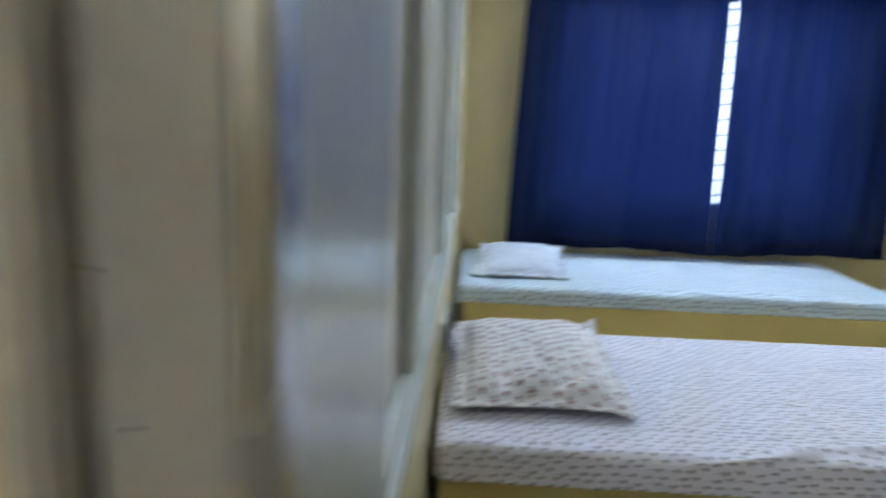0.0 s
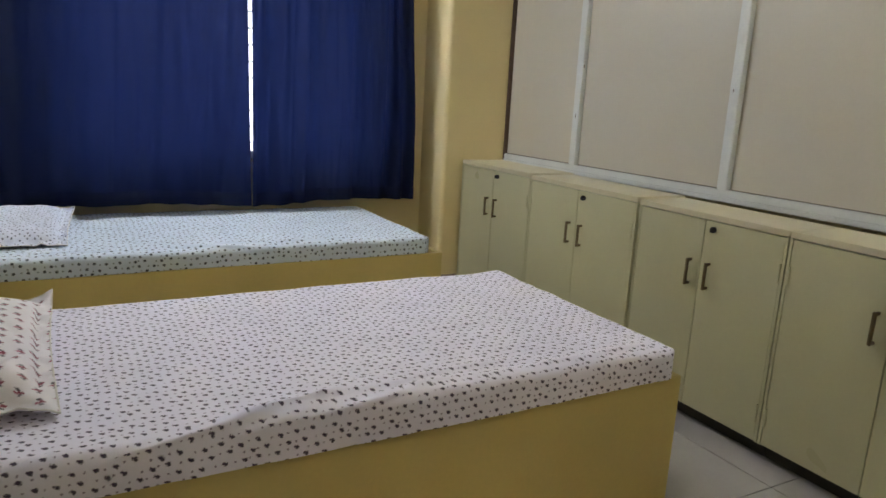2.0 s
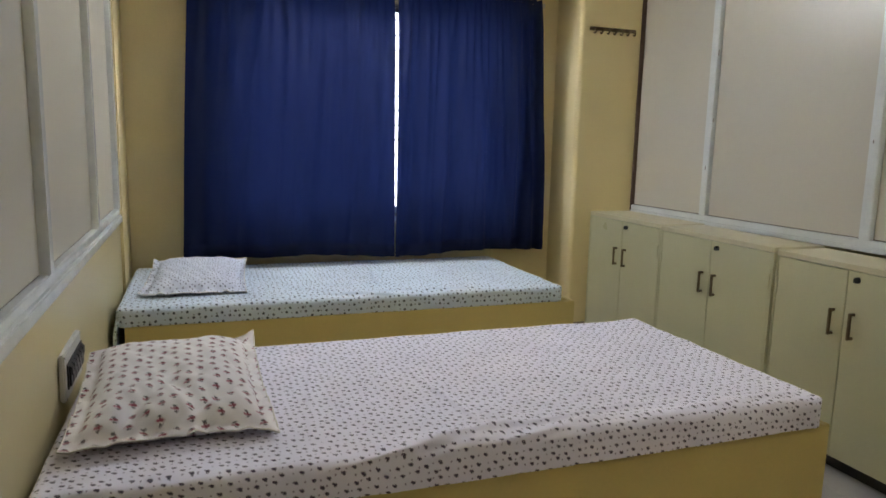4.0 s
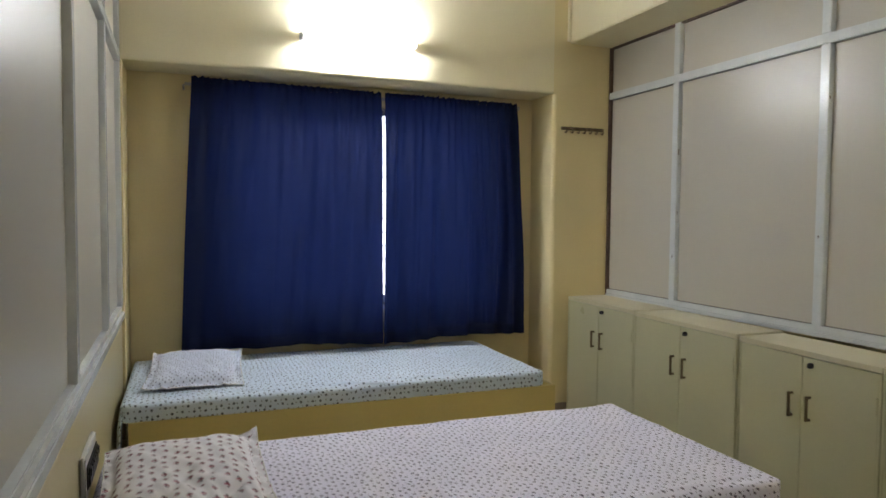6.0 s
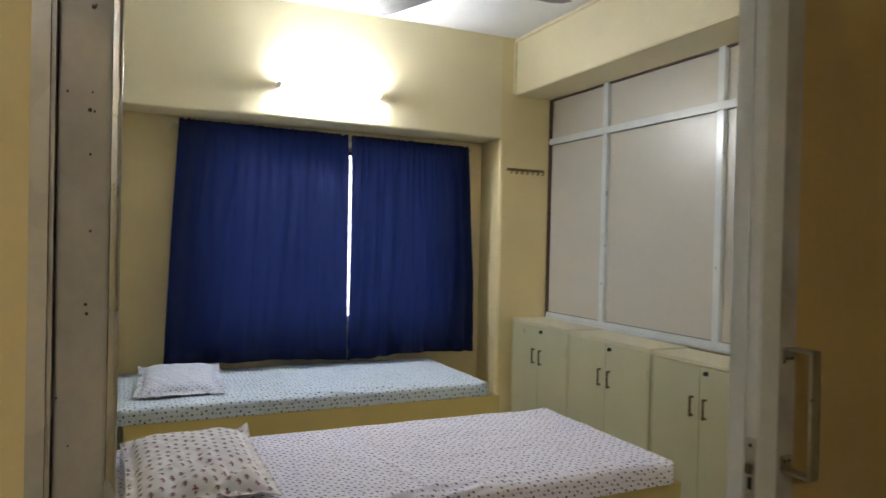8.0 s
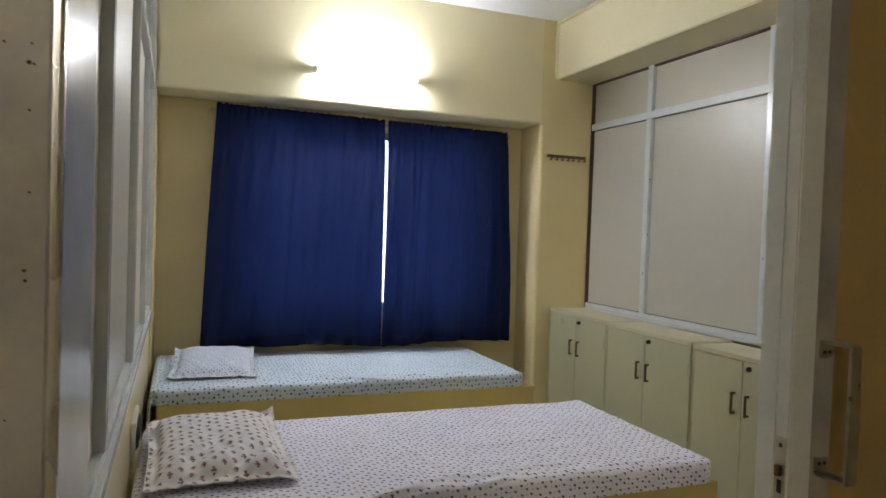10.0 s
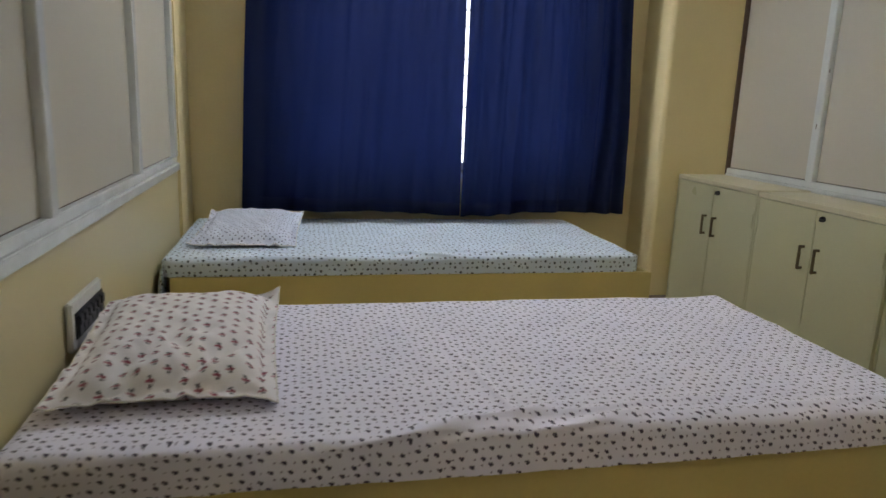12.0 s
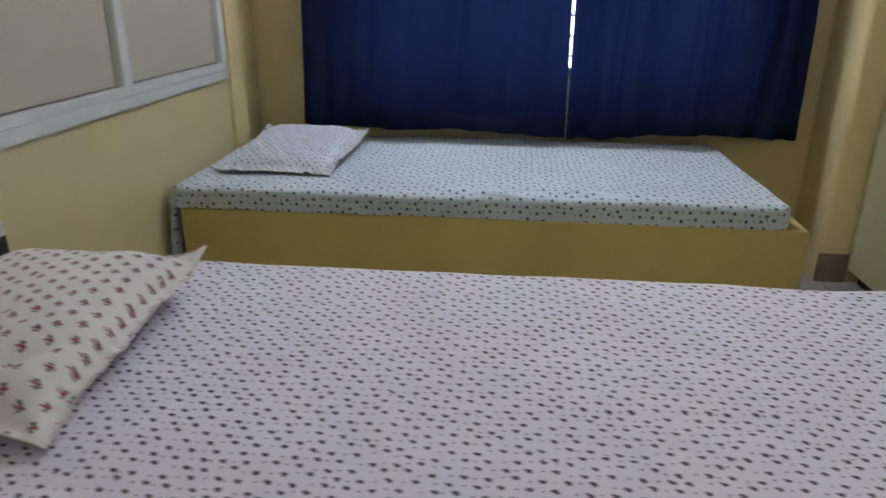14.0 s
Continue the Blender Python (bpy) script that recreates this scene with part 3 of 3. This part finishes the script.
FAR_FOOT, NEAR_FOOT = (2.036, 3.346), (2.006, 1.857)
turned(bed("bed", 0.046, 2.036, 3.340, 4.262, 0.422, "yellow laminate box bed under the window"), *FAR_FOOT)
turned(bed("bed", 0.045, 2.006, 1.857, 2.745, 0.407, "yellow laminate box bed standing near the doorway"), *NEAR_FOOT)
turned(mattress(0.080, 1.955, 3.40, 4.23, 0.383, 0.475, "white foam mattress under an aqua sheet"), *FAR_FOOT)
turned(mattress(0.080, 1.935, 1.91, 2.70, 0.368, 0.470, "white foam mattress under a lilac sheet"), *NEAR_FOOT)
far_sheet = part("bed_sheet", sheet_mesh(0.012, 1.982, 3.350, 4.262, 0.423, 0.498, 5.0, [
    (1.25, 3.42, 0.05, 0.40, 0.010, 0.006), (0.9, 3.43, 0.03, 0.3, 0.012, 0.005), (1.15, 3.80, 1.50, 0.35, 0.010, 0.004), (1.45, 3.40, 0.06, 0.30, 0.010, 0.008), (1.02, 3.39, -0.10, 0.16, 0.012, 0.010), (0.6, 3.42, -0.05, 0.25, 0.010, 0.005)]), FAR_SHEET, smooth=True)
turned(tagged(far_sheet, "pale aqua dotted cotton sheet, lightly wrinkled", "bed sheet"), *FAR_FOOT)
near_sheet = part("bed_sheet", sheet_mesh(0.028, 1.978, 1.848, 2.750, 0.408, 0.494, 9.0, [
    (0.80, 1.862, 0.30, 0.34, 0.016, 0.012), (1.22, 1.93, 0.08, 0.34, 0.012, 0.010), (1.66, 1.90, 0.02, 0.34, 0.014, 0.009), (1.10, 1.87, 0.16, 0.26, 0.010, 0.010),
    (0.955, 2.15, 1.72, 0.34, 0.009, 0.0055), (1.52, 2.22, 0.03, 0.42, 0.006, 0.0045), (0.62, 2.25, 1.45, 0.30, 0.014, 0.003), (0.97, 1.89, 0.42, 0.24, 0.018, 0.007), (0.75, 1.86, 0.25, 0.25, 0.012, 0.008), (1.40, 2.10, 0.35, 0.25, 0.02, 0.005)]), NEAR_SHEET, smooth=True)
turned(tagged(near_sheet, "lilac white sprigged cotton sheet with creases", "bed sheet"), *NEAR_FOOT)

# hanging corner of the aqua sheet, tucked between bed and wall
bm = bmesh.new()
us, vs, grid = [], [], []
for i in range(15):
    us.append(i / 14 * 0.11)
for j in range(13):
    vs.append(j / 12 * 0.26)
    row = []
    for i in range(15):
        y = 3.324 + us[i] + 0.006 * math.sin(j * 0.5)
        x = 0.010 + 0.008 * math.sin(i * 1.3 + j * 0.35) + 0.010 * max(0, 1 - j / 3)
        row.append(bm.verts.new((x, y, 0.455 - vs[j] * (0.75 + 0.25 * math.sin(i * 0.35)))))
    grid.append(row)
for a, b in zip(grid, grid[1:]):
    for i in range(14):
        bm.faces.new((a[i], a[i + 1], b[i + 1], b[i]))
cloth_uv(bm, us, vs, grid)
part("tucked_corner", bm, FAR_SHEET, far_sheet, smooth=True)


# ---------- pillows ----------
def pillow(x, y, z, w, d, h, turn, tilt, material, seed, label, dents, lift, crush=1.0):
    """A stuffed pillow in a flanged case, w by d, h high; the flange curls at the corners."""
    t = thing("pillow", label, "pillow")
    flange = 0.030
    n = 64

    def shape(side):
        bm = bmesh.new()
        us = [-w / 2 + w * i / n for i in range(n + 1)]
        vs = [-d / 2 + d * j / n for j in range(n + 1)]
        grid = []
        for v in vs:
            row = []
            for u in us:
                a, b = abs(u) / (w / 2 - flange), abs(v) / (d / 2 - flange)
                body = max(0.0, 1 - a ** 4.2) ** 0.5 * max(0.0, 1 - b ** 5.0) ** 0.5 if a < 1 and b < 1 else 0.0
                k = body * h * (0.46 if side > 0 else -0.40)
                k += 0.004 * noise.noise(Vector((u * 14, v * 14, seed))) * (0.4 + body)
                if side > 0:
                    for du, dv, rad, dep in dents:
                        k -= dep * math.exp(-((u - du) ** 2 + (v - dv) ** 2) / rad ** 2) * body
                    k += 0.004 * body * noise.noise(Vector((u * 30 + v * 18, v * 9, seed)))
                    front = max(0.0, -v / d + 0.12)
                    fold = 1 - min(1.0, 3.2 * abs(noise.noise(Vector((u * 7 - v * 3, v * 4.5, seed + 2)))))
                    k -= crush * body * front * (0.045 * fold ** 2 + 0.05 * abs(noise.noise(Vector((u * 15 + v * 6, v * 11, seed + 5)))))
                if body == 0:
                    k = 0.013 * noise.noise(Vector((u * 34, v * 34, seed + 7))) + side * 0.0012
                pull = 1 - 0.045 * (1 - (abs(v) / (d / 2)) ** 2)
                pull_v = 1 - 0.045 * (1 - (abs(u) / (w / 2)) ** 2)
                corner = max(0.0, (abs(u) / (w / 2)) * (abs(v) / (d / 2)) - 0.72) / 0.28
                su, sv = (u > 0), (v > 0)
                k += corner ** 1.3 * lift[su * 1 + sv * 2]
                p = Vector((u * pull, v * pull_v, k))
                row.append(bm.verts.new(p))
            grid.append(row)
        for a, b in zip(grid, grid[1:]):
            for i in range(n):
                bm.faces.new((a[i], a[i + 1], b[i + 1], b[i]))
        cloth_uv(bm, us, vs, grid)
        bmesh.ops.transform(bm, matrix=pose(x, y, z + h * 0.40 + 0.002, tilt, 0, turn), verts=bm.verts)
        for vert in bm.verts:
            vert.co.z = max(vert.co.z, z + (0.012 if side > 0 else 0.004))
        return bm

    part("top_cover", shape(1), material, t, smooth=True)
    part("under_cover", shape(-1), material, t, smooth=True)
    edge = bmesh.new()
    ring = []
    for k in range(80):
        s = k / 80 * 4
        q, f = int(s), s % 1
        u, v = ((-1 + 2 * f, -1), (1, -1 + 2 * f), (1 - 2 * f, 1), (-1, 1 - 2 * f))[q]
        corner = max(0.0, abs(u) * abs(v) - 0.72) / 0.28
        ring.append(Vector((u * w / 2 * (1 - 0.045 * (1 - v * v)), v * d / 2 * (1 - 0.045 * (1 - u * u)), 0.013 * noise.noise(Vector((u * w / 2 * 34, v * d / 2 * 34, seed + 7))) + corner ** 1.3 * lift[(u > 0) * 1 + (v > 0) * 2])))
    rod([*ring, ring[0]], 0.0022, 6, edge, cap=False)
    bmesh.ops.transform(edge, matrix=pose(x, y, z + h * 0.40 + 0.002, tilt, 0, turn), verts=edge.verts)
    part("piping", edge, M_PIPING, t, "pale stitched edge", smooth=True)
    return t


M_PIPING = mat("pale_cotton_edge", (0.66, 0.63, 0.58), 0.85, bump=0.1, fine_scale=400)
pillow(0.275, 2.279, 0.489, 0.445, 0.585, 0.128, 2, 4.2, NEAR_PILLOW, 3.0, "cream pillow printed with red sprigs on the near bed",
       [(0.02, -0.11, 0.030, 0.022), (0.10, -0.16, 0.040, 0.022), (-0.06, -0.18, 0.03, 0.014), (0.06, -0.06, 0.022, 0.010), (-0.10, 0.05, 0.12, 0.008)], (-0.004, -0.012, -0.003, 0.026))
pillow(0.312, 3.752, 0.492, 0.43, 0.53, 0.110, -3, 5.5, FAR_PILLOW, 8.0, "white dotted pillow with flanged edge on the far bed",
       [(0.0, -0.15, 0.05, 0.006)], (0.005, 0.0, 0.012, 0.01), 0.35)


# ---------- low cabinets ----------
def bar_handle(x, y, z, length, parent):
    """A bent D handle, standing off a face at x."""
    h = length / 2
    bm = box(x - 0.026, x - 0.016, y - 0.005, y + 0.005, z - h, z + h, 0.002)
    box(x - 0.017, x, y - 0.004, y + 0.004, z + h - 0.011, z + h - 0.001, 0.0015, bm)
    box(x - 0.017, x, y - 0.004, y + 0.004, z - h + 0.001, z - h + 0.011, 0.0015, bm)
    part("handle", bm, M_BRONZE, parent, "antique bronze bar handle")


def cabinet(y0, y1, z, label, proud=0.0):
    t = thing("cabinet", label, "cabinet", "row of low cabinets")
    xf = 2.489 - proud
    mid = (y0 + y1) / 2
    part("body", box(xf + 0.019, X_R - 0.014, y0 + 0.001, y1 - 0.001, 0.058, z - 0.022, 0.001), M_CAB, t)
    part("top", box(xf - 0.002, X_R - 0.014, y0 + 0.001, y1 - 0.001, z - 0.021, z, 0.002), M_CABTOP, t)
    part("plinth", box(xf + 0.05, X_R - 0.03, y0 + 0.001, y1 - 0.001, 0.0, 0.057), M_DARK, t, "dark recessed plinth")
    for a, b, hy in ((y0 + 0.012, mid - 0.0015, mid - 0.042), (mid + 0.0015, y1 - 0.012, mid + 0.040)):
        d = part("door", box(xf, xf + 0.018, a, b, 0.062, z - 0.024, 0.0012), M_CAB, t)
        bar_handle(xf, hy, z - 0.217, 0.098, d)
        if hy < mid:
            bm = disc(xf - 0.004, mid - 0.040, z - 0.052, 0.011, 0.010, (1, 0, 0), 18)
            box(xf - 0.020, xf - 0.006, mid - 0.043, mid - 0.037, z - 0.060, z - 0.044, 0.001, bm)
            part("lock", bm, M_BLACK, d, "black cam lock")
        hinge_y = a + 0.004 if hy < mid + 0.0 and a < mid - 0.1 and hy - a > 0.1 else b - 0.004
        for hz in (0.16, z - 0.14):
            part("hinge", rod([(xf - 0.003, hinge_y, hz - 0.03), (xf - 0.003, hinge_y, hz + 0.03)], 0.0035, 8), M_CAB, d)
    part("side_panel", box(xf - 0.001, xf + 0.019, y0 + 0.0015, y0 + 0.0105, 0.06, z - 0.0225), M_CAB, t)
    part("side_panel", box(xf - 0.001, xf + 0.019, y1 - 0.0105, y1 - 0.0015, 0.06, z - 0.0225), M_CAB, t)
    return t


cabinet(3.317, 3.985, 0.790, "pale cream laminate low cabinet beside the column")
cabinet(2.592, 3.315, 0.784, "pale cream laminate low cabinet with bronze handles")
cabinet(1.940, 2.590, 0.776, "pale cream laminate low cabinet, a little lower, with dark plinth", -0.009)
cabinet(1.260, 1.938, 0.776, "pale cream laminate low cabinet near the doorway", -0.009)

# ---------- hook rack ----------
rack = thing("hook_rack", "narrow steel rack of small hooks on the column", "hook rack")
part("rail", box(2.424, 2.726, Y_COL - 0.006, Y_COL - 0.001, 1.812, 1.832, 0.001), M_BRONZE, rack)
for k in range(7):
    x = 2.446 + k * 0.043
    part("hook", rod([(x, Y_COL - 0.006, 1.826), (x, Y_COL - 0.030, 1.820), (x, Y_COL - 0.036, 1.804), (x, Y_COL - 0.028, 1.794), (x, Y_COL - 0.014, 1.798)], 0.0045, 8), M_BRONZE, rack)

# ---------- switchboard ----------
board = thing("switchboard", "white switchboard with black rocker switches", "switchboard")
part("plate", box(-0.003, 0.012, 2.343, 2.603, 0.493, 0.616, 0.004), M_PLATE, board)
part("module_frame", box(0.0125, 0.016, 2.366, 2.594, 0.520, 0.586, 0.001), M_BLACK, board)
for k in range(6):
    y = 2.371 + k * 0.0365
    bm = box(0.0165, 0.021, y, y + 0.033, 0.526, 0.580, 0.0015)
    box(0.021, 0.0245, y + 0.004, y + 0.029, 0.555, 0.576, 0.001, bm)
    part("switch", bm, M_BLACK, board)
for y, z in ((2.350, 0.608), (2.596, 0.608), (2.350, 0.501), (2.596, 0.501)):
    part("screw", disc(0.0125, y, z, 0.003, 0.002, (1, 0, 0), 10), M_STEEL, board)
board.matrix_world = SKEW_W

# ---------- doorway: jamb and door leaf ----------
jamb = setting(new("door_frame"), "grey painted door jamb with old screw holes", "door frame")
jamb.location = (0.014, 0, 0)
part("jamb_board", box(-0.008, 0.037, Y_FR, 0.868, 0.0, 2.119, 0.002), M_JAMB, jamb)
part("jamb_trim", box(-0.029, -0.009, Y_FR - 0.014, 0.868, 0.0, 2.119, 0.004), M_FRAME, jamb)
bm = box(0.038, 0.043, Y_FR - 0.004, Y_FR + 0.036, 0.0, 2.119, 0.002)
rod([(0.043, Y_FR + 0.006, 0.0), (0.043, Y_FR + 0.006, 2.119)], 0.004, 10, bm)
part("jamb_edge_strip", bm, M_ALU, jamb, "bright aluminium edge strip")
part("jamb_lining", box(0.038, 0.041, Y_FR + 0.037, 0.868, 0.0, 2.119, 0.001), M_TRIM, jamb)
part("head", box(0.049, 1.913, 0.76, 0.868, 2.07, 2.1185, 0.003), M_TRIM, jamb)
for x, z, r in ((0.021, 1.522, 0.0022), (0.023, 1.524, 0.0012), (0.021, 1.441, 0.0011), (0.019, 1.424, 0.0020), (0.023, 1.423, 0.0012), (0.020, 1.382, 0.0013),
                (0.021, 1.309, 0.0013), (0.018, 1.239, 0.0016), (0.019, 1.230, 0.0016), (-0.005, 1.151, 0.0010), (0.005, 1.105, 0.0009), (0.0, 1.440, 0.0012)):
    part("screw_hole", disc(x, Y_FR - 0.0002, z, r, 0.001, (0, 1, 0), 10), M_HOLE, jamb)

door = setting(new("door_1"), "closed door leaf with white stiles and ochre panel", "door")
DX, DY = 1.158, 0.793
part("stile", box(DX, DX + 0.055, DY, DY + 0.029, 0.012, 2.066, 0.003), M_TRIM, door)
part("rear_strip", box(DX + 0.002, DX + 0.055, DY + 0.0305, DY + 0.075, 0.012, 2.066, 0.003), M_TRIM, door)
part("inner_stile", box(DX + 0.0555, DX + 0.107, DY + 0.006, DY + 0.029, 0.012, 2.066, 0.002), M_JAMB, door, "dull grey painted inner stile")
part("panel", box(DX + 0.1075, 1.90, DY + 0.010, DY + 0.029, 0.012, 2.066), M_DOORP, door, "ochre laminate panel")
part("hinge_stile", box(1.9005, 1.928, DY - 0.02, DY + 0.04, 0.0, 2.066, 0.003), M_TRIM, door)
hx, hy, hz0, hz1 = DX + 0.082, DY + 0.006, 0.873, 1.117
bm = box(hx - 0.014, hx + 0.014, hy - 0.064, hy - 0.058, hz0, hz1, 0.002)
box(hx - 0.014, hx + 0.014, hy - 0.060, hy - 0.003, hz1 - 0.006, hz1, 0.002, bm)
box(hx - 0.014, hx + 0.014, hy - 0.060, hy - 0.003, hz0, hz0 + 0.006, 0.002, bm)
box(hx - 0.014, hx + 0.014, hy - 0.005, hy - 0.0005, hz1 - 0.032, hz1 - 0.001, 0.001, bm)
box(hx - 0.014, hx + 0.014, hy - 0.005, hy - 0.0005, hz0 + 0.001, hz0 + 0.032, 0.001, bm)
grip = part("pull_handle", bm, M_STEEL, door, "flat steel pull handle")
for z in (hz0 + 0.022, hz1 - 0.022):
    for dx in (-0.006, 0.006):
        part("screw", disc(hx + dx, hy - 0.0055, z, 0.0035, 0.002, (0, 1, 0), 10), M_BLACK, grip)
plate = part("lock_plate", box(DX - 0.0016, DX - 0.0002, DY + 0.003, DY + 0.026, 0.725, 0.945, 0.0005), M_STEEL, door, "worn steel mortise lock plate")
part("latch_bolt", box(DX - 0.010, DX - 0.0017, DY + 0.009, DY + 0.020, 0.876, 0.895, 0.001), M_BRONZE, plate)
part("key_slot", box(DX - 0.0024, DX - 0.0018, DY + 0.010, DY + 0.019, 0.845, 0.869), M_HOLE, plate)
part("screw", disc(DX - 0.0020, DY + 0.0145, 0.930, 0.004, 0.001, (1, 0, 0), 10), M_BLACK, plate)

# ---------- floor tiles ----------
tile = bmesh.new()
box(0.001, 0.599, 0.001, 0.599, -0.006, 0.0, 0.001, tile)
first = part("tile", tile, M_FLOOR, floor)
first.location = (0.0, -1.8, 0)
for i in range(-3, 5):
    for j in range(0, 11):
        if (i, j) == (0, 0):
            continue
        o = first.copy()
        scene.collection.objects.link(o)
        o.location = (i * 0.6, -1.8 + j * 0.6, 0)
